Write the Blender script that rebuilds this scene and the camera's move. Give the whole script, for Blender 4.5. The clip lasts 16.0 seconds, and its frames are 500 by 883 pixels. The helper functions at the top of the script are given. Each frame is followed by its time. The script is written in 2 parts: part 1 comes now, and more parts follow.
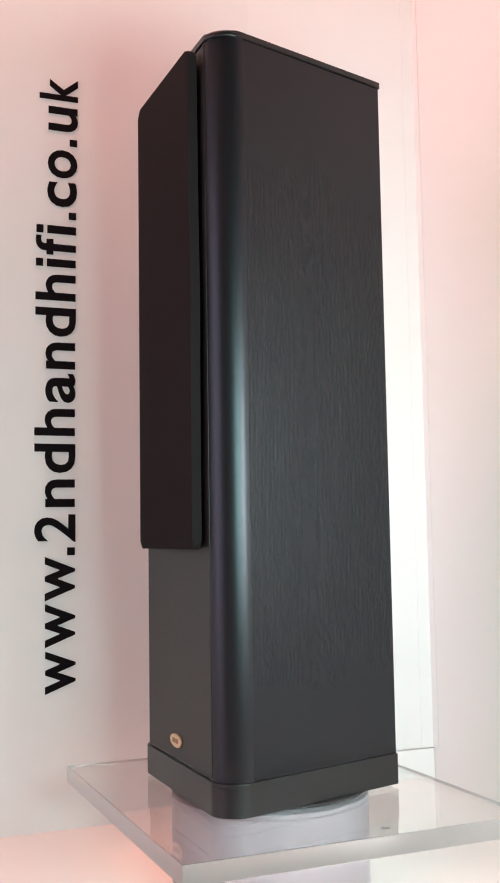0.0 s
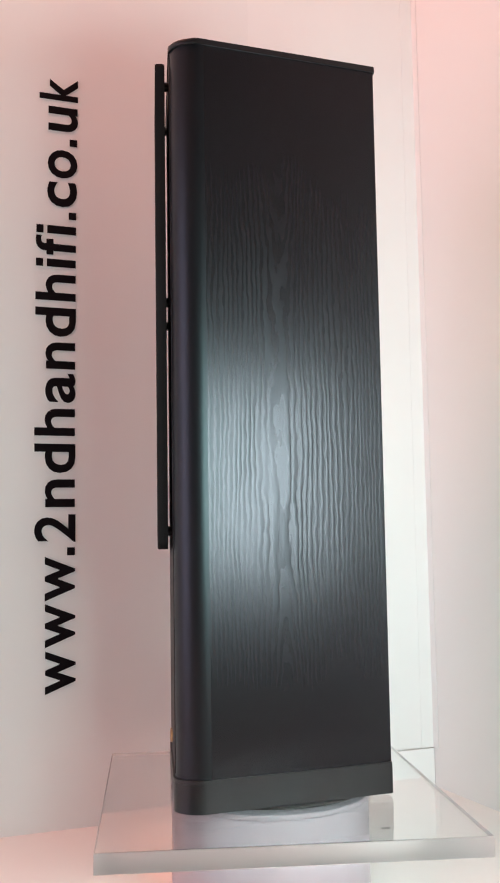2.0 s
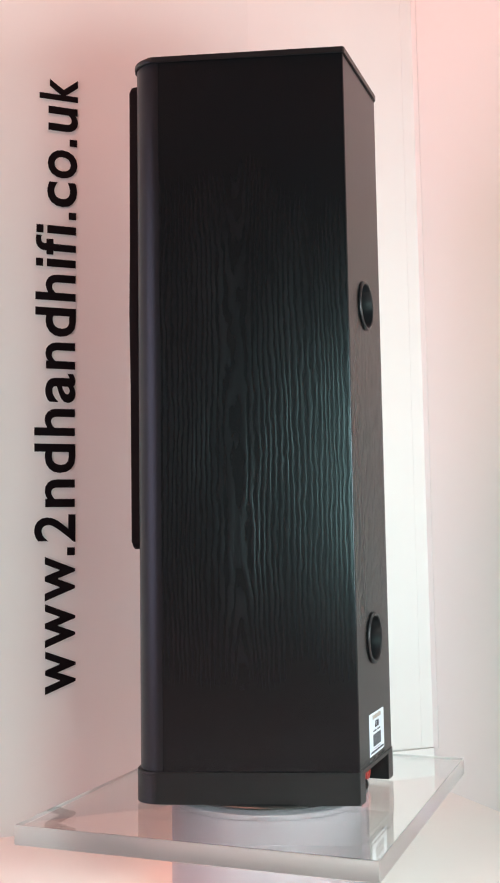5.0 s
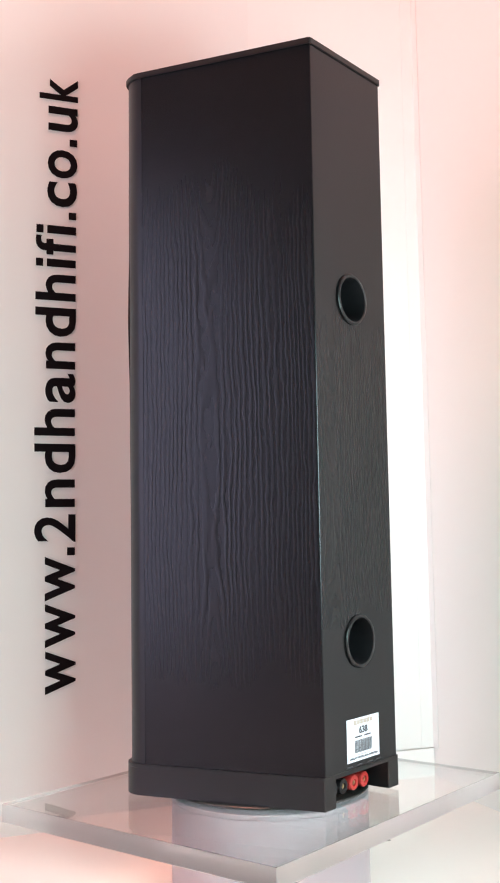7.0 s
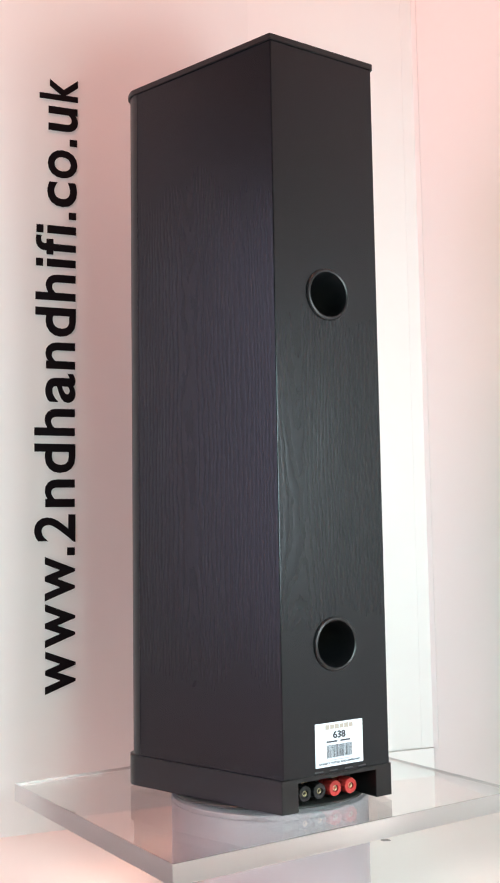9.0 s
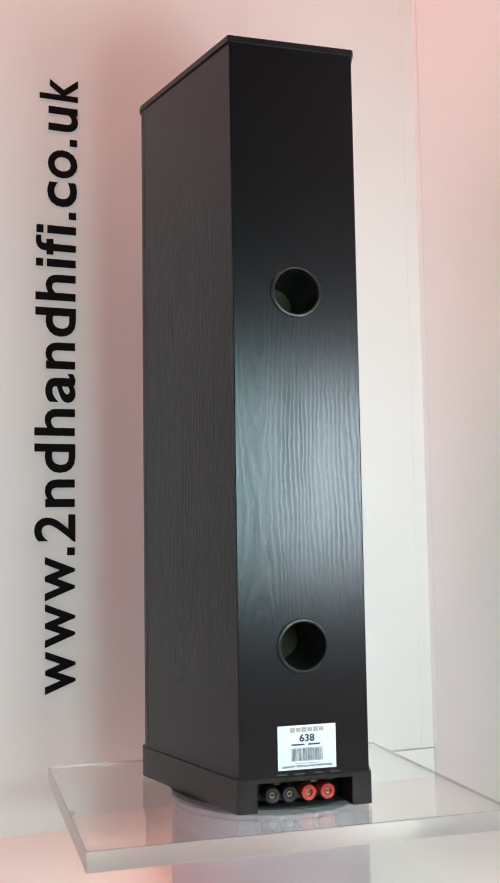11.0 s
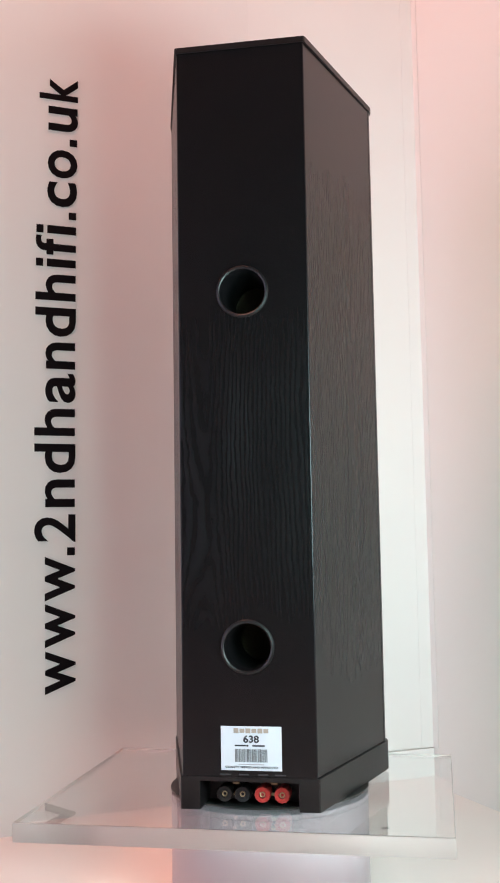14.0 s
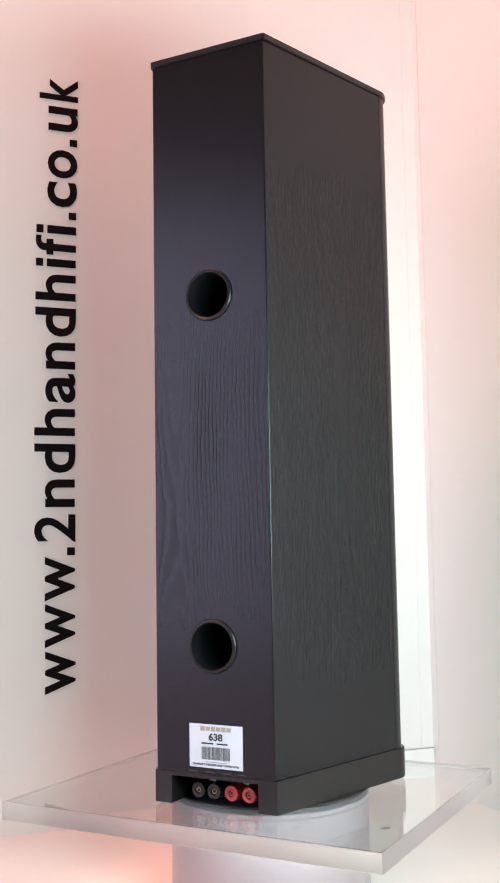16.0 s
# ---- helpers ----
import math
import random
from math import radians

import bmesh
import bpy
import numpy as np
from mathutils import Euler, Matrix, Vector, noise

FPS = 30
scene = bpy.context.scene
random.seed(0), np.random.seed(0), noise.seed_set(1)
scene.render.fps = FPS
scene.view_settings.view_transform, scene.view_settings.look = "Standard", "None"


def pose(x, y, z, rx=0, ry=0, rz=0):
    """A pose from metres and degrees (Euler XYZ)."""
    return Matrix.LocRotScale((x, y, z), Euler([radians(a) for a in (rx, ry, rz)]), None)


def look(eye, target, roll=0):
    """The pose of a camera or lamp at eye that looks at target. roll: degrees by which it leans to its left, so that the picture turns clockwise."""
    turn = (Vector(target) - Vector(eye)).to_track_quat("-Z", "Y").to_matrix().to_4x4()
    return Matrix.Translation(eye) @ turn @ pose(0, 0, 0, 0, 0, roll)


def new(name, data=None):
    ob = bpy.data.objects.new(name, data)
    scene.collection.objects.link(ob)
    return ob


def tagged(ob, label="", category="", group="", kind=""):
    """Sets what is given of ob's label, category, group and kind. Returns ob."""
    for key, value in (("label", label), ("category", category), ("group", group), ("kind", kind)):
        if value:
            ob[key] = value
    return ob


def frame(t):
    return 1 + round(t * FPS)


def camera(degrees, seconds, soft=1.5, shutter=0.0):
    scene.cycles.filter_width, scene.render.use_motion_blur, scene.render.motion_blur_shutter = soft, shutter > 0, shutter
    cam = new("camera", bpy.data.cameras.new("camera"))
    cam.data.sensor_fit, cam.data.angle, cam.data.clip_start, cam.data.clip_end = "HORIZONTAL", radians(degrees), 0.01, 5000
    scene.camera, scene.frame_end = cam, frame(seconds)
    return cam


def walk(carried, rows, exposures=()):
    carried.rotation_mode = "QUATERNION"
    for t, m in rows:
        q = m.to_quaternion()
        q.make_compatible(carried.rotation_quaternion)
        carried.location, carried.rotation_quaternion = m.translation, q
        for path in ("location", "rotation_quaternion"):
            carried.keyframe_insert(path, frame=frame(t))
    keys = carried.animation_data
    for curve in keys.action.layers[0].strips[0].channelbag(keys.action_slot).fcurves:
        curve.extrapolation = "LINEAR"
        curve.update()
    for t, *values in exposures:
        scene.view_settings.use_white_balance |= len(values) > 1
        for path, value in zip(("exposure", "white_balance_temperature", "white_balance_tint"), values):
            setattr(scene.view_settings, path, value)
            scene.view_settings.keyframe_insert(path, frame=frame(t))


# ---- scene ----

# ---------------------------------------------------------------- camera
cam = camera(27.14, 16.0, soft=1.9)
EYE = (0.0, -1.4, 0.454)
YAW, PITCH, ROLL = -0.01356, 0.0911, -0.893
AIM = (EYE[0] + math.sin(YAW) * math.cos(PITCH), EYE[1] + math.cos(YAW) * math.cos(PITCH), EYE[2] + math.sin(PITCH))
EXPOSURES = [(0.0, -0.1), (1.5, -0.2), (3.5, -0.38), (6.5, 0.04), (9.0, -0.12), (11.3, -0.46), (12.5, -0.48), (13.5, -0.4), (14.5, -0.2), (16.0, -0.06)]
walk(cam, [(0.0, look(EYE, AIM, ROLL)), (16.0, look(EYE, AIM, ROLL))], EXPOSURES)

# ---------------------------------------------------------------- light
world = bpy.data.worlds.new("room_air")
scene.world = world
world.use_nodes = True
world.node_tree.nodes["Background"].inputs[0].default_value = (1.0, 0.8, 0.72, 1)
world.node_tree.nodes["Background"].inputs[1].default_value = 0.02


def area_lamp(name, eye, target, size, power, colour, size_y=None):
    data = bpy.data.lights.new(name, "AREA")
    data.energy, data.color, data.size = power, colour, size
    data.shape = "DISK"
    if size_y:
        data.shape, data.size_y = "RECTANGLE", size_y
    ob = new(name, data)
    ob.matrix_world = look(eye, target)
    return ob


area_lamp("key_lamp", (0.25, -0.82, 0.57), (0.0, 0.1, 0.55), 0.23, 5.2, (0.60, 1.0, 0.95), 0.37)
area_lamp("second_key_lamp", (0.59, -0.78, 0.57), (0.0, 0.1, 0.55), 0.25, 9.5, (0.86, 0.97, 1.0), 0.37)
area_lamp("ceiling_lamp", (-0.7, -0.4, 2.5), (0.15, 0.2, 0.4), 0.8, 26.0, (1.0, 0.41, 0.28), 0.8)
area_lamp("side_lamp", (-1.92, -1.10, 0.80), (0.1, 0.05, 0.6), 1.2, 17.0, (0.80, 0.74, 1.0), 1.45)


# ---------------------------------------------------------------- materials
def mat(name, colour, rough=0.5, metal=0.0, spec=0.5):
    m = bpy.data.materials.new(name)
    m.use_nodes = True
    b = m.node_tree.nodes["Principled BSDF"]
    b.inputs["Base Color"].default_value = (*colour, 1)
    b.inputs["Roughness"].default_value = rough
    b.inputs["Metallic"].default_value = metal
    b.inputs["Specular IOR Level"].default_value = spec
    return m


def nodes_of(m):
    t = m.node_tree
    return t, t.nodes["Principled BSDF"], lambda kind: t.nodes.new(kind), t.links.new


def vary(m, amount=0.06, scale=6.0, fine=180.0, bump=0.02, rough_amount=0.08):
    """Adds stains at a large scale and grain at a fine one."""
    t, b, add, link = nodes_of(m)
    base = tuple(b.inputs["Base Color"].default_value)
    rough = b.inputs["Roughness"].default_value
    co = add("ShaderNodeTexCoord")
    n1, n2 = add("ShaderNodeTexNoise"), add("ShaderNodeTexNoise")
    n1.inputs["Scale"].default_value, n1.inputs["Detail"].default_value = scale, 5
    n2.inputs["Scale"].default_value, n2.inputs["Detail"].default_value = fine, 3
    for n in (n1, n2):
        link(co.outputs["Object"], n.inputs["Vector"])
    ramp = add("ShaderNodeMapRange")
    ramp.inputs["To Min"].default_value, ramp.inputs["To Max"].default_value = 1 - amount, 1 + amount
    link(n1.outputs["Fac"], ramp.inputs["Value"])
    mul = add("ShaderNodeVectorMath")
    mul.operation = "SCALE"
    mul.inputs[0].default_value = base[:3]
    link(ramp.outputs[0], mul.inputs["Scale"])
    link(mul.outputs[0], b.inputs["Base Color"])
    rr = add("ShaderNodeMapRange")
    rr.inputs["To Min"].default_value = max(0.0, rough - rough_amount)
    rr.inputs["To Max"].default_value = min(1.0, rough + rough_amount)
    link(n2.outputs["Fac"], rr.inputs["Value"])
    link(rr.outputs[0], b.inputs["Roughness"])
    bp = add("ShaderNodeBump")
    bp.inputs["Strength"].default_value, bp.inputs["Distance"].default_value = 0.5, bump * 0.01
    link(n2.outputs["Fac"], bp.inputs["Height"])
    link(bp.outputs[0], b.inputs["Normal"])
    return m


def ash_veneer(name, along, middle, flare=0.2, z0=0.60, wander=30.0, pitch=980.0, reach=9.0, seed=0.0, depth=0.72):
    """Black-stained ash: open grain in nested arches that flare above and below, pressed into a satin film.
    along: the level direction of the sheet; middle: where on it the figure has its axis."""
    m = mat(name, (0.0036, 0.0035, 0.0038), 0.40, 0.0, 0.40)
    m.node_tree.nodes["Principled BSDF"].inputs["Specular Tint"].default_value = (0.86, 0.93, 1.0, 1)
    t, b, add, link = nodes_of(m)

    def calc(op, p, q, r=None):
        mm = add("ShaderNodeMath")
        mm.operation = op
        for i, v in enumerate((p, q, r)):
            if v is None:
                continue
            if isinstance(v, (int, float)):
                mm.inputs[i].default_value = v
            else:
                link(v, mm.inputs[i])
        return mm.outputs[0]

    co = add("ShaderNodeTexCoord")
    sep = add("ShaderNodeSeparateXYZ")
    link(co.outputs["Object"], sep.inputs[0])
    across = calc("MULTIPLY_ADD", sep.outputs["X"], along[0], calc("MULTIPLY_ADD", sep.outputs["Y"], along[1], -middle))
    height_z = sep.outputs["Z"]

    def field(fx, fz, shift, detail):
        c = add("ShaderNodeCombineXYZ")
        for axis, src, k in (("X", across, fx), ("Z", height_z, fz)):
            link(calc("MULTIPLY_ADD", src, k, shift + seed), c.inputs[axis])
        n = add("ShaderNodeTexNoise")
        n.inputs["Scale"].default_value, n.inputs["Detail"].default_value = 1.0, detail
        link(c.outputs[0], n.inputs["Vector"])
        return n.outputs["Fac"]

    broad = field(14.0, 2.6, 3.1, 1.0)
    wobble = field(60.0, 16.0, 7.7, 2.0)
    jitter = field(170.0, 60.0, 2.9, 2.0)
    # contours that stand apart about the axis and flare outwards at both ends
    up = calc("ADD", height_z, -z0)
    up2 = calc("MULTIPLY", up, up)
    across2 = calc("MULTIPLY", across, across)
    core = calc("DIVIDE", flare, calc("MULTIPLY_ADD", across2, 1600.0, 1.0))
    arch = calc("SUBTRACT", calc("SQRT", calc("ADD", across2, 0.0005), 0.0), calc("MULTIPLY", up2, core))
    rings = calc("MULTIPLY_ADD", broad, wander, calc("MULTIPLY", arch, pitch))
    rings = calc("MULTIPLY_ADD", wobble, 9.5, rings)
    rings = calc("MULTIPLY_ADD", jitter, 3.6, rings)
    wave = calc("POWER", calc("MULTIPLY_ADD", calc("SINE", rings, 0.0), 0.5, 0.5), 2.2)
    pores = field(1300.0, 26.0, 1.3, 2.0)
    flecks = field(420.0, 34.0, 5.3, 2.0)
    patch = field(20.0, 4.0, 11.0, 2.0)
    lively = add("ShaderNodeClamp")
    link(calc("MULTIPLY_ADD", patch, 3.6, -1.0), lively.inputs["Value"])
    lively.inputs["Min"].default_value, lively.inputs["Max"].default_value = 0.25, 1.15
    # the figure fades towards the ends of the sheet
    swell = add("ShaderNodeClamp")
    link(calc("MULTIPLY_ADD", up2, -reach, 1.25), swell.inputs["Value"])
    swell.inputs["Min"].default_value = 0.0
    broken = calc("MULTIPLY", wave, calc("MULTIPLY_ADD", flecks, 0.9, 0.5))
    fade = calc("MULTIPLY", swell.outputs[0], swell.outputs[0])
    grain = calc("MULTIPLY", calc("MULTIPLY", broken, lively.outputs[0]), fade)
    # and is boldest about its axis
    bold = calc("ADD", calc("DIVIDE", 0.75, calc("MULTIPLY_ADD", across2, 420.0, 1.0)), 0.45)
    grain = calc("MULTIPLY", grain, bold)
    grain = calc("MULTIPLY_ADD", pores, 0.05, grain)
    bp = add("ShaderNodeBump")
    bp.inputs["Strength"].default_value, bp.inputs["Distance"].default_value = 0.8, 0.00030 * depth
    link(grain, bp.inputs["Height"])
    link(bp.outputs[0], b.inputs["Normal"])
    # open pores are rougher than the film between them
    rr = add("ShaderNodeMapRange")
    rr.inputs["To Min"].default_value, rr.inputs["To Max"].default_value = 0.265, 0.37
    link(grain, rr.inputs["Value"])
    link(rr.outputs[0], b.inputs["Roughness"])
    return m


WALL = vary(mat("matt_wall_paint", (0.80, 0.79, 0.77), 0.62, 0, 0.35), 0.02, 2.5, 260, 0.02)
FLOOR = vary(mat("peach_floor_board", (0.80, 0.72, 0.68), 0.42, 0, 0.4), 0.025, 3.0, 120, 0.01)
TRIM = vary(mat("white_trim", (0.82, 0.81, 0.79), 0.45), 0.02, 8, 200, 0.01)
# for the unseen wall behind the camera, dark to keep the cabinet's reflections low
REAR = vary(mat("unseen_wall_dark", (0.09, 0.085, 0.085), 0.7), 0.04, 2.5, 260, 0.02)
SIDE = vary(mat("grey_wall_paint", (0.48, 0.44, 0.45), 0.7), 0.04, 2.5, 260, 0.02)
CEIL = vary(mat("ceiling_paint", (0.78, 0.77, 0.75), 0.8), 0.02, 2, 200, 0.02)
# white pedestal, darkened in its colour for shade the plate's faces don't cast
PILLAR = vary(mat("shaded_white_laminate", (0.36, 0.32, 0.345), 0.35), 0.02, 5, 160, 0.01)
LETTER = vary(mat("black_vinyl", (0.007, 0.005, 0.006), 0.7, 0, 0.06), 0.1, 30, 400, 0.01)
VENEER = ash_veneer("black_ash_veneer", (-0.274, 0.962), 0.0236)
VENEER_FAR = ash_veneer("black_ash_veneer_far_side", (0.274, 0.962), 0.0236, seed=4.0, depth=0.12)
VENEER_BACK = ash_veneer("black_ash_veneer_back", (1.0, 0.0), -0.052, 0.30, 0.54, 44.0, 1150.0, 26.0, seed=9.0, depth=0.8)
BLACK = vary(mat("satin_black_board", (0.006, 0.0056, 0.006), 0.36, 0, 0.42), 0.12, 20, 500, 0.02)
POST = vary(mat("black_lacquered_moulding", (0.0045, 0.0042, 0.0048), 0.35, 0, 0.42), 0.1, 14, 240, 0.008)
POST.node_tree.nodes["Principled BSDF"].inputs["Specular Tint"].default_value = (0.86, 0.93, 1.0, 1)
BAFFLE = vary(mat("satin_black_paint", (0.011, 0.0095, 0.0085), 0.5, 0, 0.4), 0.08, 12, 300, 0.002)
CLOTH = vary(mat("black_grille_cloth", (0.0115, 0.0092, 0.0092), 0.9, 0, 0.08), 0.1, 30, 1400, 0.06)
PLASTIC = vary(mat("black_moulded_plastic", (0.006, 0.006, 0.007), 0.36, 0, 0.4), 0.1, 40, 300, 0.0)
WADDING = vary(mat("tan_wadding", (0.06, 0.045, 0.025), 0.9), 0.3, 60, 500, 0.2)
RED = vary(mat("red_terminal_plastic", (0.40, 0.030, 0.026), 0.3), 0.08, 60, 500, 0.01)
GOLD = vary(mat("gold_plate", (0.48, 0.38, 0.24), 0.42, 1.0), 0.06, 80, 600, 0.01)
BRASS = vary(mat("brass_badge", (0.62, 0.45, 0.27), 0.35, 0.85), 0.08, 120, 600, 0.02)
ENAMEL = mat("badge_enamel", (0.30, 0.16, 0.09), 0.4, 0.4)
PAPER = vary(mat("white_label_paper", (0.62, 0.67, 0.74), 0.5), 0.02, 40, 700, 0.01)
INK = vary(mat("label_ink", (0.035, 0.035, 0.045), 0.6), 0.1, 200, 900, 0.0)
GREY_INK = vary(mat("grey_ink", (0.32, 0.32, 0.34), 0.6), 0.1, 200, 900, 0.0)
FAINT = vary(mat("worn_grey_ink", (0.03, 0.03, 0.033), 0.6), 0.1, 200, 900, 0.0)
BAR_INK = vary(mat("barcode_ink", (0.10, 0.10, 0.11), 0.6), 0.1, 200, 900, 0.0)
PALE_INK = vary(mat("pale_grey_ink", (0.36, 0.31, 0.27), 0.6), 0.1, 200, 900, 0.0)
FELT = vary(mat("dark_turntable_mat", (0.018, 0.02, 0.019), 0.3), 0.1, 30, 300, 0.02)
SCUFF = vary(mat("scuff", (0.25, 0.22, 0.21), 0.7), 0.2, 80, 300, 0.02)


def clear_acrylic():
    m = mat("clear_acrylic", (0.97, 0.985, 0.98), 0.0)
    t, b, add, link = nodes_of(m)
    b.inputs["IOR"].default_value = 1.49
    b.inputs["Transmission Weight"].default_value = 1.0
    co = add("ShaderNodeTexCoord")
    n = add("ShaderNodeTexNoise")
    n.inputs["Scale"].default_value = 9.0
    link(co.outputs["Object"], n.inputs["Vector"])
    rr = add("ShaderNodeMapRange")
    rr.inputs["To Min"].default_value, rr.inputs["To Max"].default_value = 0.0, 0.035
    link(n.outputs["Fac"], rr.inputs["Value"])
    link(rr.outputs[0], b.inputs["Roughness"])
    return m


ACRYLIC = clear_acrylic()


def sawn_acrylic():
    """The satin cut edge of the plate."""
    m = mat("satin_acrylic_edge", (0.90, 0.83, 0.80), 0.3, 0, 0.5)
    t, b, add, link = nodes_of(m)
    b.inputs["IOR"].default_value = 1.49
    b.inputs["Transmission Weight"].default_value = 0.80
    return m


EDGE = sawn_acrylic()


# ---------------------------------------------------------------- mesh helpers
def mesh_of(bm, name, material, smooth=True):
    bmesh.ops.recalc_face_normals(bm, faces=bm.faces)
    me = bpy.data.meshes.new(name)
    bm.to_mesh(me)
    bm.free()
    me.materials.append(material)
    if smooth:
        me.shade_smooth()
        me.set_sharp_from_angle(angle=radians(32))
    return me


def even_normals(ob):
    """Keeps large flat faces flat beside their rounded edges."""
    mod = ob.modifiers.new("even_normals", "WEIGHTED_NORMAL")
    mod.weight, mod.keep_sharp = 100, True


def thing(name, bm, material, label, category, group="", kind="", smooth=True):
    ob = new(name, mesh_of(bm, name, material, smooth))
    if smooth:
        even_normals(ob)
    return tagged(ob, label, category, group, kind)


def part(name, bm, material, parent, label="", smooth=True):
    ob = new(name, mesh_of(bm, name, material, smooth))
    ob.parent = parent
    if smooth:
        even_normals(ob)
    return tagged(ob, label)


def box(sx, sy, sz, at=(0, 0, 0), bevel=0.0, turn=None):
    bm = bmesh.new()
    bmesh.ops.create_cube(bm, size=1.0)
    bmesh.ops.scale(bm, vec=(sx, sy, sz), verts=bm.verts)
    if bevel:
        bmesh.ops.bevel(bm, geom=bm.edges[:], offset=bevel, segments=3, profile=0.5, affect="EDGES")
    if turn is not None:
        bmesh.ops.transform(bm, matrix=turn, verts=bm.verts)
    bmesh.ops.translate(bm, vec=at, verts=bm.verts)
    return bm


def prism(outline, z0, z1, bevel=0.0):
    """An upright prism over an outline of (x, y) points; bevel rounds the rims."""
    bm = bmesh.new()
    low = [bm.verts.new((x, y, z0)) for x, y in outline]
    high = [bm.verts.new((x, y, z1)) for x, y in outline]
    n = len(outline)
    bm.faces.new(low[::-1])
    bm.faces.new(high)
    for i in range(n):
        bm.faces.new((low[i], low[(i + 1) % n], high[(i + 1) % n], high[i]))
    if bevel:
        rims = [e for e in bm.edges if abs(e.verts[0].co.z - e.verts[1].co.z) < 1e-6]
        bmesh.ops.bevel(bm, geom=rims, offset=bevel, segments=3, profile=0.5, affect="EDGES")
    return bm


def revolve(profile, axis="Z", at=(0, 0, 0), steps=48):
    """A solid of revolution from (radius, height) points."""
    bm = bmesh.new()
    rows = []
    for r, h in profile:
        if r < 1e-6:
            rows.append([bm.verts.new((0, 0, h))])
        else:
            rows.append([bm.verts.new((r * math.cos(2 * math.pi * i / steps), r * math.sin(2 * math.pi * i / steps), h)) for i in range(steps)])
    for a, b in zip(rows, rows[1:]):
        for i in range(steps):
            j = (i + 1) % steps
            if len(a) == 1 and len(b) > 1:
                bm.faces.new((a[0], b[i], b[j]))
            elif len(b) == 1 and len(a) > 1:
                bm.faces.new((a[i], a[j], b[0]))
            elif len(a) > 1:
                bm.faces.new((a[i], a[j], b[j], b[i]))
    if axis == "Y":
        bmesh.ops.rotate(bm, matrix=Matrix.Rotation(radians(90), 3, "X"), verts=bm.verts)
    bmesh.ops.translate(bm, vec=at, verts=bm.verts)
    return bm


def rounded(points, radii, steps=8):
    """An outline with its corners rounded, each by its own radius."""
    out = []
    n = len(points)
    for i in range(n):
        p, a, b = Vector(points[i]), Vector(points[i - 1]), Vector(points[(i + 1) % n])
        r = radii[i]
        if r <= 0:
            out.append(tuple(p))
            continue
        u, v = (a - p).normalized(), (b - p).normalized()
        half = u.angle(v) / 2
        d = r / math.tan(half)
        c = p + (u + v).normalized() * (r / math.sin(half))
        s, e = p + u * d - c, p + v * d - c
        for k in range(steps + 1):
            w = s.lerp(e, k / steps)
            w = w.normalized() * r
            out.append(tuple(c + w))
    return out


def glyph_mesh(text, bold, depth, name, material):
    """The outline of a string in the built-in font, as a mesh."""
    cu = bpy.data.curves.new(name, "FONT")
    cu.body, cu.size, cu.offset, cu.extrude, cu.resolution_u = text, 1.0, bold, depth, 4
    tmp = bpy.data.objects.new(name, cu)
    scene.collection.objects.link(tmp)
    bpy.context.view_layer.update()
    me = bpy.data.meshes.new_from_object(tmp.evaluated_get(bpy.context.evaluated_depsgraph_get()))
    bpy.data.objects.remove(tmp)
    bpy.data.curves.remove(cu)
    me.materials.clear()
    me.materials.append(material)
    return me


def raise_bowls(me, low, share):
    """Lifts the part of a tall letter below the height low, in the font's units, to that share of its full height."""
    top = max(v.co.y for v in me.vertices)
    for v in me.vertices:
        y = v.co.y
        v.co.y = y * share * top / low if y < low else top * (share + (1 - share) * (y - low) / (top - low))


def fit_mesh(me, x0, x1, y0=None, y1=None, z_scale=1.0):
    """Scales flat lettering to the span x0..x1 and, if given, y0..y1."""
    co = np.array([v.co for v in me.vertices])
    lo, hi = co.min(0), co.max(0)
    kx = (x1 - x0) / max(1e-9, hi[0] - lo[0])
    if y0 is None:
        ky, oy, base = kx, 0.0, 0.0
    else:
        ky, oy, base = (y1 - y0) / max(1e-9, hi[1] - lo[1]), y0, lo[1]
    for v in me.vertices:
        v.co = (x0 + (v.co.x - lo[0]) * kx, oy + (v.co.y - base) * ky, v.co.z * z_scale)
    return me


# ---------------------------------------------------------------- the room
SLOPE = math.atan(0.42)
U = Vector((math.cos(SLOPE), math.sin(SLOPE), 0))          # along the lettered wall, towards the corner
V = Vector((math.sin(SLOPE), -math.cos(SLOPE), 0))         # along the other wall, out of the corner
CORNER = Vector((0.2965, 0.5275, 0))
ROOM_U, ROOM_V, ROOM_H = 3.1, 7.0, 3.0


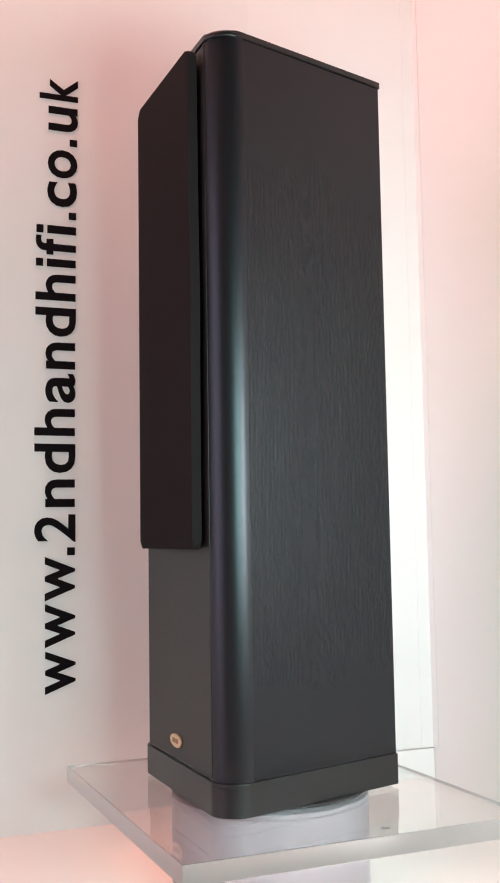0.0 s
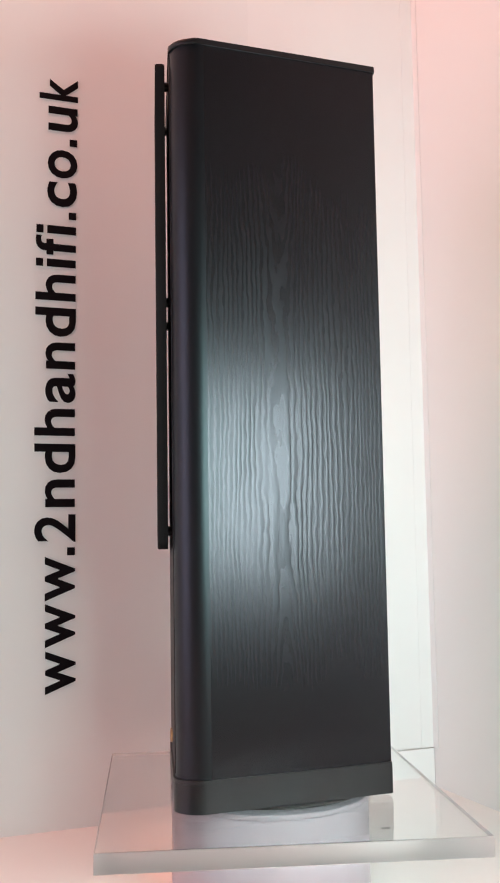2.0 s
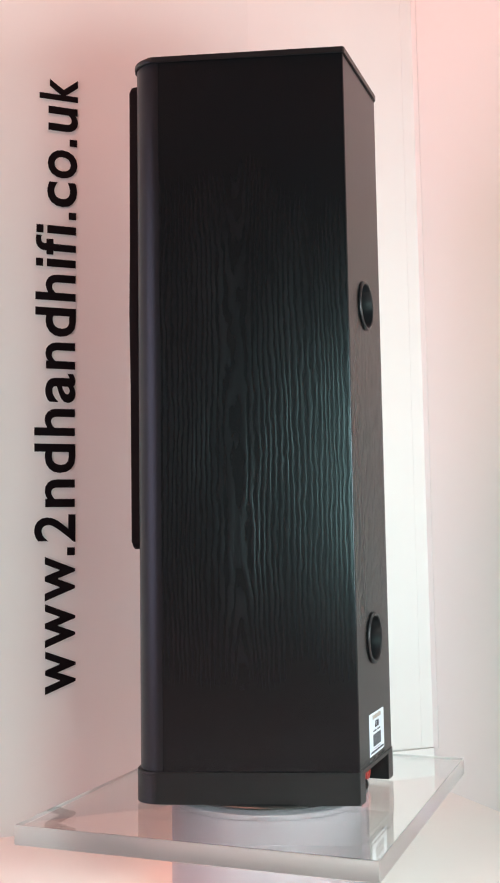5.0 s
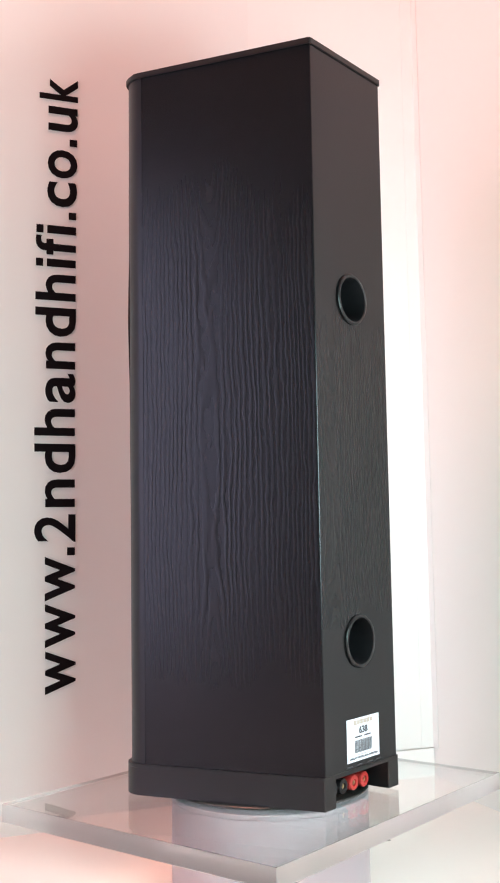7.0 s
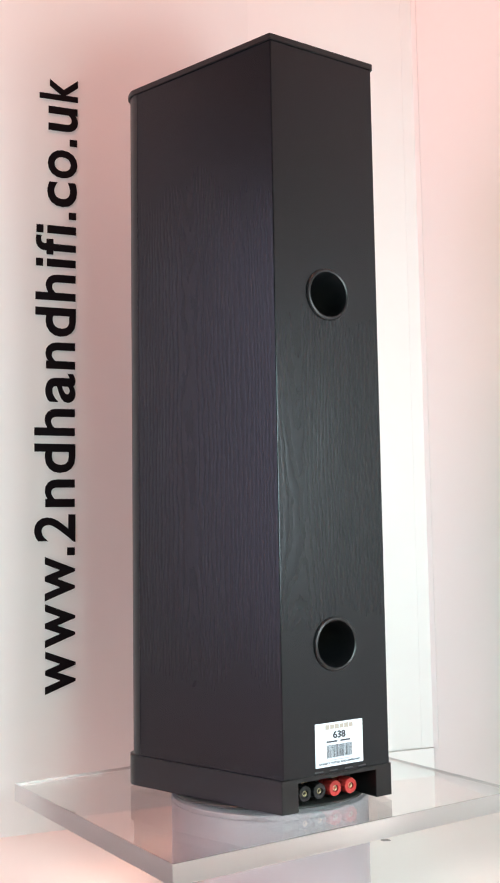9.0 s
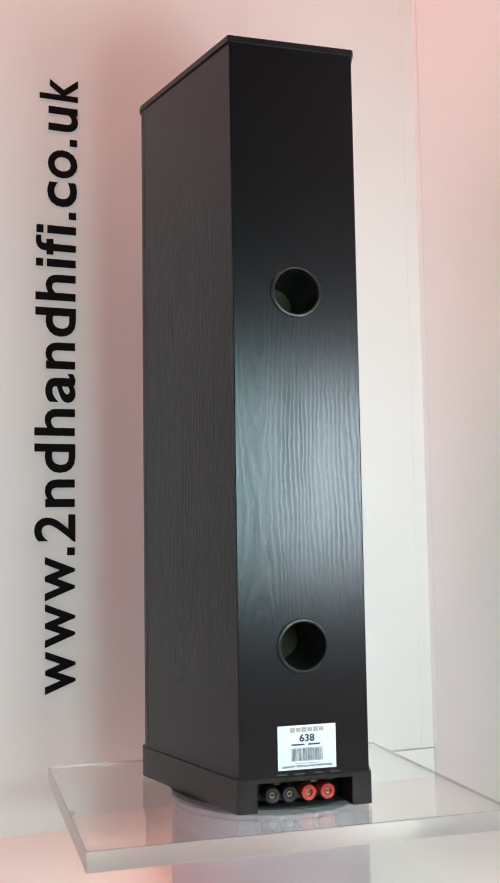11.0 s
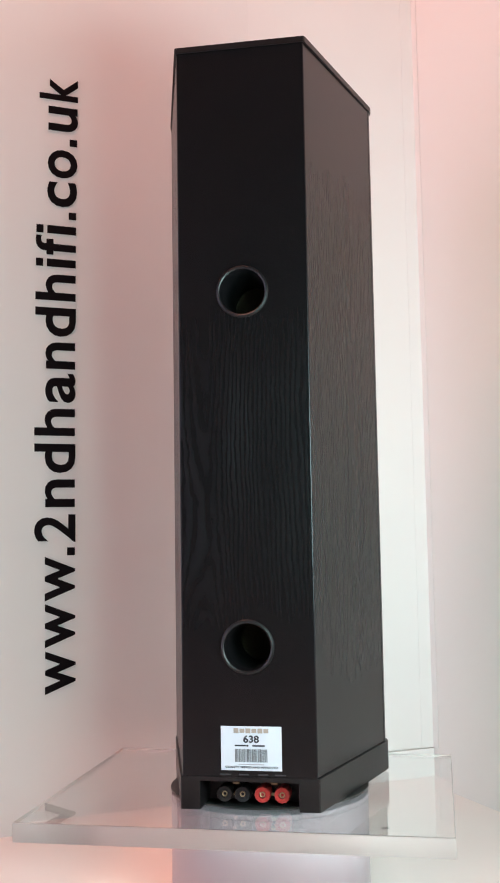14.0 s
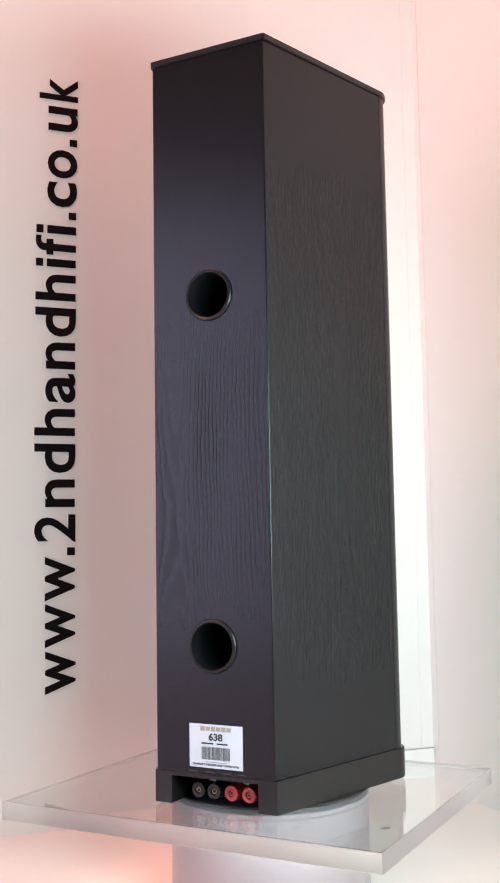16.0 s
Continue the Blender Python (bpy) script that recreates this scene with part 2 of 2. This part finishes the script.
def room():
    turn = Matrix.Rotation(SLOPE, 4, "Z")
    mid = CORNER - U * ROOM_U / 2 + V * ROOM_V / 2
    thing("floor", box(ROOM_U + 0.2, ROOM_V + 0.2, 0.1, mid - Vector((0, 0, 0.05)), 0, turn), FLOOR,
          "smooth pale peach painted display floor", "floor", kind="structure", smooth=False)
    thing("ceiling", box(ROOM_U + 0.2, ROOM_V + 0.2, 0.1, mid + Vector((0, 0, ROOM_H + 0.05)), 0, turn), CEIL,
          "plain white painted ceiling", "ceiling", kind="structure", smooth=False)
    for name, at, sx, sy, paint, tone in (
            ("wall_north", CORNER - U * ROOM_U / 2 - V * 0.05, ROOM_U + 0.2, 0.1, WALL, "white"),
            # added out of view; its dark tone shapes what the loudspeaker reflects
            ("unseen_wall_south", CORNER - U * ROOM_U / 2 + V * (ROOM_V + 0.05), ROOM_U + 0.2, 0.1, REAR, "unseen, added dark grey"),
            ("wall_east", CORNER + U * 0.05 + V * ROOM_V / 2, 0.1, ROOM_V, WALL, "white"),
            ("wall_west", CORNER - U * (ROOM_U + 0.05) + V * ROOM_V / 2, 0.1, ROOM_V, SIDE, "grey")):
        thing(name, box(sx, sy, ROOM_H, at + Vector((0, 0, ROOM_H / 2)), 0, turn), paint,
              "plain matt " + tone + " painted wall", "wall", kind="structure", smooth=False)
    # thin angle strip in the corner, above the skirting
    a, b = 0.026, 0.022
    outline = [CORNER + U * u + V * v for u, v in ((-0.0005, 0.0005), (-a, 0.0005), (-a, 0.0062), (-0.0014, 0.0062), (-0.0014, b), (-0.0005, b))]
    thing("trim", prism([(q.x, q.y) for q in outline], 0.0690, ROOM_H - 0.001), TRIM,
          "thin white angle strip in the wall corner", "trim", kind="structure", smooth=False)
    # white lining board beside the strip, with a shadow gap over the skirting
    outline = [CORNER + U * u + V * v for u, v in ((-0.34, 0.0004), (-a - 0.0002, 0.0004), (-a - 0.0002, 0.0060), (-0.34, 0.0005))]
    thing("wall_panel", prism([(q.x, q.y) for q in outline], 0.0700, ROOM_H - 0.001), TRIM,
          "flat white lining board on the wall above the skirting", "wall panel", kind="structure", smooth=False)
    at = CORNER - U * (0.17 + 0.0008) + V * 0.0042
    thing("baseboard", box(0.34, 0.0075, 0.0675, at + Vector((0, 0, 0.0340)), 0.0008, turn), TRIM,
          "low white skirting board under the lining board", "skirting", kind="structure")


def lettering():
    """The web address that runs up the wall, one cut vinyl letter after the other."""
    word = "www.2ndhandhifi.co.uk"
    spans = ((0.2100, 0.2773), (0.2826, 0.3514), (0.3558, 0.4261), (0.4279, 0.4405), (0.4494, 0.4934), (0.5052, 0.5498),
             (0.5602, 0.6072), (0.6204, 0.6643), (0.6745, 0.7223), (0.7297, 0.7732), (0.7831, 0.8304), (0.8427, 0.8858),
             (0.8986, 0.9115), (0.9188, 0.9499), (0.9543, 0.9677), (0.9801, 0.9921), (1.0005, 1.0425), (1.0494, 1.0970),
             (1.1051, 1.1168), (1.1296, 1.1704), (1.1824, 1.2202))
    tall = {"d": 0.0652, "h": 0.0655, "k": 0.0640, "f": 0.0660, "2": 0.0652}
    small = glyph_mesh("n", 0.016, 0.001, "letter", LETTER)
    x_height = max(v.co.y for v in small.vertices)
    bpy.data.meshes.remove(small)
    sign = tagged(new("wall_lettering"), "black vinyl web address running up the white wall", "lettering")
    sign.matrix_world = Matrix.Translation(CORNER + V * 0.0006)
    for ch, (z0, z1) in zip(word, spans):
        low = -0.001 if ch in "cods2ua" else 0.0
        if ch in ".i":
            me = bpy.data.meshes.new("letter")
            bm = bmesh.new()
            for y0, y1 in (((0.0, 0.0125),) if ch == "." else ((0.0, 0.0475), (0.0538, 0.0652))):
                q = [bm.verts.new((x, y, z)) for z in (0.0, 0.001) for x, y in ((z0, y0), (z1, y0), (z1, y1), (z0, y1))]
                for f in ((3, 2, 1, 0), (4, 5, 6, 7), (0, 1, 5, 4), (1, 2, 6, 5), (2, 3, 7, 6), (3, 0, 4, 7)):
                    bm.faces.new([q[k] for k in f])
            bm.to_mesh(me)
            bm.free()
            me.materials.append(LETTER)
        else:
            me = glyph_mesh(ch, 0.016, 0.001, "letter", LETTER)
            if ch in "dhkf":
                raise_bowls(me, x_height, 0.742)
            me = fit_mesh(me, z0, z1, low, tall.get(ch, 0.0483))
        shift = -0.6557 + 0.013 * ((z0 + z1) / 2 - 0.55) ** 2
        ob = new("letter", me)
        ob.parent = sign
        # reading upwards: the text's x is up, its y points away from the corner
        ob.matrix_basis = Matrix.Translation(U * shift) @ Matrix((
            (0, -U.x, V.x, 0), (0, -U.y, V.y, 0), (1, 0, 0, 0), (0, 0, 0, 1)))


def floor_mark():
    """A small dark scuff on the floor beside the pedestal."""
    rnd = random.Random(3)
    edge = [(0.171 + 0.008 * math.cos(a) * rnd.uniform(0.7, 1.1), 0.192 + 0.006 * math.sin(a) * rnd.uniform(0.6, 1.1)) for a in
            [k * math.pi / 8 for k in range(16)]]
    thing("scuff_mark", prism(edge, 0.0002, 0.0006), SCUFF, "small dark scuff mark on the pale floor", "mark", smooth=False)


# ---------------------------------------------------------------- stand
BASE_Z = 0.1313            # underside of the loudspeaker
PLATE_Z = 0.1274           # top of the acrylic plate
PLATE_T = 0.0225


def loose_part(name, bm, material, parent, label=""):
    """A part of an open surface, which keeps the turn of its faces."""
    me = bpy.data.meshes.new(name)
    bm.to_mesh(me)
    bm.free()
    me.materials.append(material)
    ob = new(name, me)
    ob.parent = parent
    return tagged(ob, label)


def stand():
    pedestal = tagged(new("pedestal"), "round white laminate pedestal under the clear plate", "pedestal")
    top = PLATE_Z - PLATE_T - 0.001
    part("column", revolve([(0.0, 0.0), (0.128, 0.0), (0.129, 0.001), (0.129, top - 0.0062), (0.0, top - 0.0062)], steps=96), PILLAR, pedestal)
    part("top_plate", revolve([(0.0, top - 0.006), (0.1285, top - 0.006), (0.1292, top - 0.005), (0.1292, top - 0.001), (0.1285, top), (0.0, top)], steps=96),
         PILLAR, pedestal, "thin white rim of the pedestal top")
    # the polished faces let light through; the sawn edges, a part of their own, shade it
    slab = box(0.5055, 0.4295, PLATE_T, (-0.0154, 0.0006, PLATE_Z - PLATE_T / 2), 0.0008)
    rim = slab.copy()
    slab.normal_update()
    rim.normal_update()
    bmesh.ops.delete(slab, geom=[f for f in slab.faces if abs(f.normal.z) < 0.9], context="FACES")
    bmesh.ops.delete(rim, geom=[f for f in rim.faces if abs(f.normal.z) >= 0.9], context="FACES")
    plate = tagged(new("acrylic_plate"), "thick clear acrylic plate with satin sawn edges", "plate")
    faces = loose_part("polished_face", slab, ACRYLIC, plate)
    faces.visible_shadow = False
    loose_part("sawn_edge", rim, EDGE, plate, "satin sawn edge of the plate")
    disc = thing("turntable_disc", revolve([(0.0, PLATE_Z + 0.0004), (0.129, PLATE_Z + 0.0004), (0.130, PLATE_Z + 0.0014), (0.130, BASE_Z - 0.0012),
                                            (0.129, BASE_Z - 0.0003), (0.0, BASE_Z - 0.0003)], steps=96), FELT,
                 "thin dark round disc between plate and loudspeaker", "disc")
    return plate, disc


# ---------------------------------------------------------------- loudspeaker
BACK_Y, FRONT_Y = -0.1455, 0.1261
BACK_W, FRONT_W = 0.0812, 0.1585
TOP_Z, BODY_Z = 1.0745, 0.1695


def shell(grow=0.0, r_front=0.033, r_back=0.002, steps=10):
    """The outline of the cabinet from above: narrow back, wide front with round corners."""
    g = grow
    k = g * 1.05
    pts = [(-BACK_W - k, BACK_Y - g), (BACK_W + k, BACK_Y - g), (FRONT_W + k, FRONT_Y + g), (-FRONT_W - k, FRONT_Y + g)]
    return rounded(pts, [r_back + g, r_back + g, r_front + g, r_front + g], steps)


PORTS = (0.7545, 0.3219)
PORT_R = 0.029


def cabinet_body(parent):
    bm = bmesh.new()
    outline = shell()
    n = len(outline)
    z0, z1 = BODY_Z + 0.0002, TOP_Z - 0.0072
    low = [bm.verts.new((x, y, z0)) for x, y in outline]
    high = [bm.verts.new((x, y, z1)) for x, y in outline]
    flat = None
    for i in range(n):
        j = (i + 1) % n
        a, b = outline[i], outline[j]
        if abs(a[1] - BACK_Y) < 1e-5 and abs(b[1] - BACK_Y) < 1e-5 and abs(a[0] - b[0]) > 0.1:
            flat = (i, j)
            continue
        bm.faces.new((low[i], low[j], high[j], high[i]))
    bm.faces.new(high)
    bm.faces.new(low[::-1])
    # the flat of the back, with two round holes
    bm.edges.ensure_lookup_table()
    i, j = flat
    rim = []
    for a, b in ((low[i], low[j]), (low[j], high[j]), (high[j], high[i]), (high[i], low[i])):
        e = bm.edges.get((a, b)) or bm.edges.new((a, b))
        rim.append(e)
    for z in PORTS:
        ring = [bm.verts.new((PORT_R * math.cos(2 * math.pi * q / 48), BACK_Y, z + PORT_R * math.sin(2 * math.pi * q / 48))) for q in range(48)]
        rim += [bm.edges.new((ring[q], ring[(q + 1) % 48])) for q in range(48)]
    bmesh.ops.triangle_fill(bm, edges=rim, use_beauty=True, normal=(0, -1, 0))
    body = part("cabinet_body", bm, VENEER, parent, "black ash veneered cabinet with tapering sides")
    for sheet in (VENEER_FAR, VENEER_BACK):
        body.data.materials.append(sheet)
    for f in body.data.polygons:
        f.material_index = 2 if f.normal.y < -0.9 else 1 if f.normal.x > 0.3 else 0


def grille_board():
    """A board with rounded corners and a soft warp along one upright edge."""
    x0, x1, z0, z1 = -0.1104, 0.1010, 0.4394, 1.0614
    warp = [(x0 - 0.0022 * math.sin(math.pi * k / 12) ** 2 * (1.0 + 0.5 * math.sin(k * 1.3)), z1 + (z0 - z1) * (0.08 + 0.84 * k / 12)) for k in range(13)]
    bm = prism(rounded([(x0, z0), (x1, z0), (x1, z1), (x0, z1)] + warp, [0.009, 0.009, 0.009, 0.009] + [0] * 13, 6), 0.0, 0.0122, 0.003)
    bmesh.ops.rotate(bm, matrix=Matrix.Rotation(radians(90), 3, "X"), verts=bm.verts)
    bmesh.ops.translate(bm, vec=(0, 0.14445, 0), verts=bm.verts)
    return bm


def loudspeaker():
    sp = tagged(new("loudspeaker"), "tall black ash floorstanding loudspeaker with tapered cabinet on a clear plate", "loudspeaker")
    cabinet_body(sp)
    # rounded mouldings on the two front corners
    outer, inner = shell(0.0004), shell(-0.004)
    for a, b in ((22, 33), (33, 44)):
        part("corner_moulding", prism(outer[a:b] + inner[a:b][::-1], BODY_Z + 0.0003, TOP_Z - 0.0073), POST, sp, "smooth rounded black corner moulding")
    # top cap
    part("top_cap", prism(shell(0.0020, 0.030), TOP_Z - 0.0072, TOP_Z, 0.0022), BLACK, sp, "satin black top panel with a rounded lip")
    # base plinth with the notch for the terminals
    g = 0.0026
    outline = rounded([(-BACK_W - g, BACK_Y - 0.0008), (-0.0600, BACK_Y - 0.0008), (-0.0600, BACK_Y + 0.05), (0.0588, BACK_Y + 0.05), (0.0588, BACK_Y - 0.0008),
                       (BACK_W + g, BACK_Y - 0.0008), (FRONT_W + g, FRONT_Y + g), (-FRONT_W - g, FRONT_Y + g)],
                      [0.002, 0.001, 0, 0, 0.001, 0.002, 0.031, 0.031], 8)
    bm = prism(outline, BASE_Z, 0.1648)
    top = prism(rounded([(-BACK_W - g, BACK_Y - 0.0008), (BACK_W + g, BACK_Y - 0.0008), (FRONT_W + g, FRONT_Y + g), (-FRONT_W - g, FRONT_Y + g)],
                        [0.002, 0.002, 0.031, 0.031], 8), 0.1648, BODY_Z, 0.0009)
    me = bpy.data.meshes.new("plinth_top")
    top.to_mesh(me)
    top.free()
    bm.from_mesh(me)
    bpy.data.meshes.remove(me)
    part("plinth", bm, BLACK, sp, "satin black plinth notched at the back")
    part("front_baffle", box(0.2420, 0.0016, 0.8920, (0, FRONT_Y - 0.0001, 0.6190), 0.0005), BAFFLE, sp, "plain satin black front panel")
    # front grille on its pegs
    part("grille", grille_board(), CLOTH, sp, "black cloth front grille, slightly warped along one edge")
    for x in (-0.075, 0.075):
        for z in (0.462, 0.755, 1.043):
            part("grille_peg", revolve([(0.0, 0.0), (0.006, 0.0), (0.006, 0.0080), (0.0, 0.0080)], "Y", (x, 0.1335, z), 16), PLASTIC, sp)
    # badge
    bm = revolve([(0.0, 0.0), (0.0205, 0.0), (0.0205, 0.0016), (0.0190, 0.0026), (0.0176, 0.0020), (0.0, 0.0020)], "Y", (0, 0, 0), 40)
    bmesh.ops.rotate(bm, matrix=Matrix.Rotation(radians(180), 3, "Z"), verts=bm.verts)
    bmesh.ops.scale(bm, vec=(1, 1, 0.42), verts=bm.verts)
    bmesh.ops.translate(bm, vec=(0.003, FRONT_Y + 0.0012, 0.1955), verts=bm.verts)
    badge = part("badge", bm, BRASS, sp, "small oval brass badge")
    for dx, w in ((-0.0084, 0.0044), (-0.0028, 0.0038), (0.0028, 0.0038), (0.0084, 0.0044)):
        part("mark", box(w, 0.0008, 0.0060, (0.003 + dx, FRONT_Y + 0.0035, 0.1955), 0.0003), ENAMEL, badge)
    # reflex ports
    for z in PORTS:
        port = part("reflex_port", revolve([(0.0285, 0.0), (0.0325, 0.0), (0.0328, 0.0015), (0.0318, 0.0028), (0.0300, 0.0033), (0.0285, 0.0025),
                                            (0.0272, -0.004), (0.0262, -0.012), (0.0262, -0.10)], "Y", (0, BACK_Y - 0.0003, z), 56), PLASTIC, sp,
                    "glossy black moulded port ring")
        part("port_end", revolve([(0.0, 0.0), (0.0262, 0.0), (0.0262, -0.002), (0.0, -0.002)], "Y", (0, BACK_Y + 0.098, z), 32), WADDING, port, "tan wadding deep in the port")
    terminals(sp)
    rating_label(sp)
    return sp


def terminals(sp):
    y = BACK_Y + 0.0492
    panel = part("terminal_panel", box(0.112, 0.003, 0.034, (-0.0006, y - 0.0016, 0.1505), 0.0008), PLASTIC, sp, "black terminal panel")
    for x, m, word in ((-0.0350, PLASTIC, "black"), (-0.0130, PLASTIC, "black"), (0.0112, RED, "red"), (0.0352, RED, "red")):
        prof = [(0.0, 0.0), (0.0095, 0.0), (0.0100, 0.001), (0.0100, 0.006), (0.0078, 0.0075), (0.0078, 0.010), (0.0104, 0.0115),
                (0.0108, 0.0125), (0.0108, 0.0245), (0.0100, 0.0260), (0.0048, 0.0262), (0.0044, 0.0222), (0.0, 0.0222)]
        prof = [(r * 0.91, h) for r, h in prof]
        bm = revolve(prof, "Y", (x, y - 0.003, 0.1448), 24)
        # knurling on the cap
        for v in bm.verts:
            dx, dz = v.co.x - x, v.co.z - 0.1448
            r = math.hypot(dx, dz)
            if r > 0.0086 and round(math.atan2(dz, dx) / (2 * math.pi / 24)) % 2:
                v.co.x, v.co.z = x + dx * 0.93, 0.1448 + dz * 0.93
        post = part("binding_post", bm, m, sp, word + " plastic binding post", smooth=False)
        part("socket", revolve([(0.0019, 0.0), (0.0030, 0.0), (0.0034, 0.0004), (0.0034, 0.0022), (0.0028, 0.0026), (0.0021, 0.0022), (0.0019, 0.0)], "Y",
                               (x, y - 0.0252, 0.1448), 20), GOLD, post, "gold-plated socket")
    for x in (-0.0238, 0.0234):
        part("link_bar", box(0.0150, 0.0012, 0.0044, (x, y - 0.0118, 0.1420), 0.0004), GOLD, sp, "gold-plated link bar")
        part("link_tab", box(0.0086, 0.0012, 0.0026, (x, y - 0.0118, 0.1542), 0.0004), GOLD, sp, "gold-plated upper tab of the link")
    for x, w in ((-0.0290, 0.013), (-0.007, 0.012), (0.0165, 0.012), (0.0370, 0.012)):
        part("marking", box(w, 0.0004, 0.0017, (x, BACK_Y - 0.0003, 0.1728)), FAINT, sp, smooth=False)


def rating_label(sp):
    """The white sticker: a maker's mark as plain shapes, the type number, bars and a line of small print."""
    x0, x1, z0, z1 = -0.0341, 0.0391, 0.1776, 0.2290
    y = BACK_Y - 0.0003
    lab = part("rating_label", box(x1 - x0, 0.0004, z1 - z0, ((x0 + x1) / 2, y, (z0 + z1) / 2)), PAPER, sp, "white paper rating label", smooth=False)
    cx = (x0 + x1) / 2
    yy = y - 0.0004

    def bar(xc, zc, w, h, m=INK):
        part("print_bar", box(w, 0.0002, h, (xc, yy, zc)), m, lab, smooth=False)

    # maker's mark: a row of plain grey blocks
    for k in range(6):
        bar(cx - 0.0180 + k * 0.0072, 0.2238, 0.0060, 0.0048 if k % 2 else 0.0056, PALE_INK)

    def words(text, a, b, z, h, bold):
        me = fit_mesh(glyph_mesh(text, bold, 0.0002, "printed_words", INK), a, b, 0, h)
        ob = new("printed_words", me)
        ob.parent = lab
        ob.matrix_basis = Matrix(((1, 0, 0, 0), (0, 0, 1, yy), (0, 1, 0, z), (0, 0, 0, 1))) @ Matrix.Diagonal((1, 1, -1, 1))

    words("638", cx - 0.0095, cx + 0.0095, 0.2098, 0.0088, 0.03)
    bar(cx - 0.0115, 0.2065, 0.0165, 0.0018)
    bar(cx + 0.0090, 0.2065, 0.0150, 0.0018)
    rnd = random.Random(5)
    x = cx - 0.0195
    while x < cx + 0.0195:
        w = rnd.choice((0.0004, 0.0006, 0.0009))
        bar(x + w / 2, 0.1950, w, 0.0150, BAR_INK)
        x += w + rnd.choice((0.0004, 0.0006, 0.0008))
    bar(cx, 0.1848, 0.030, 0.0008, GREY_INK)
    words("QUALITY TESTED AND APPROVED", x0 + 0.005, x1 - 0.005, 0.1800, 0.0027, 0.02)


room()
lettering()
floor_mark()
PLATE, DISC = stand()
SPEAKER = loudspeaker()


# ---------------------------------------------------------------- movement
def motions():
    """The plate, the disc and the loudspeaker turn together, evenly, about the upright axis."""
    rows = [(float(t), pose(0, 0, 0, 0, 0, math.degrees(0.15355 * (12.936 - t)))) for t in range(17)]
    for ob in (PLATE, DISC, SPEAKER):
        walk(ob, rows)


motions()
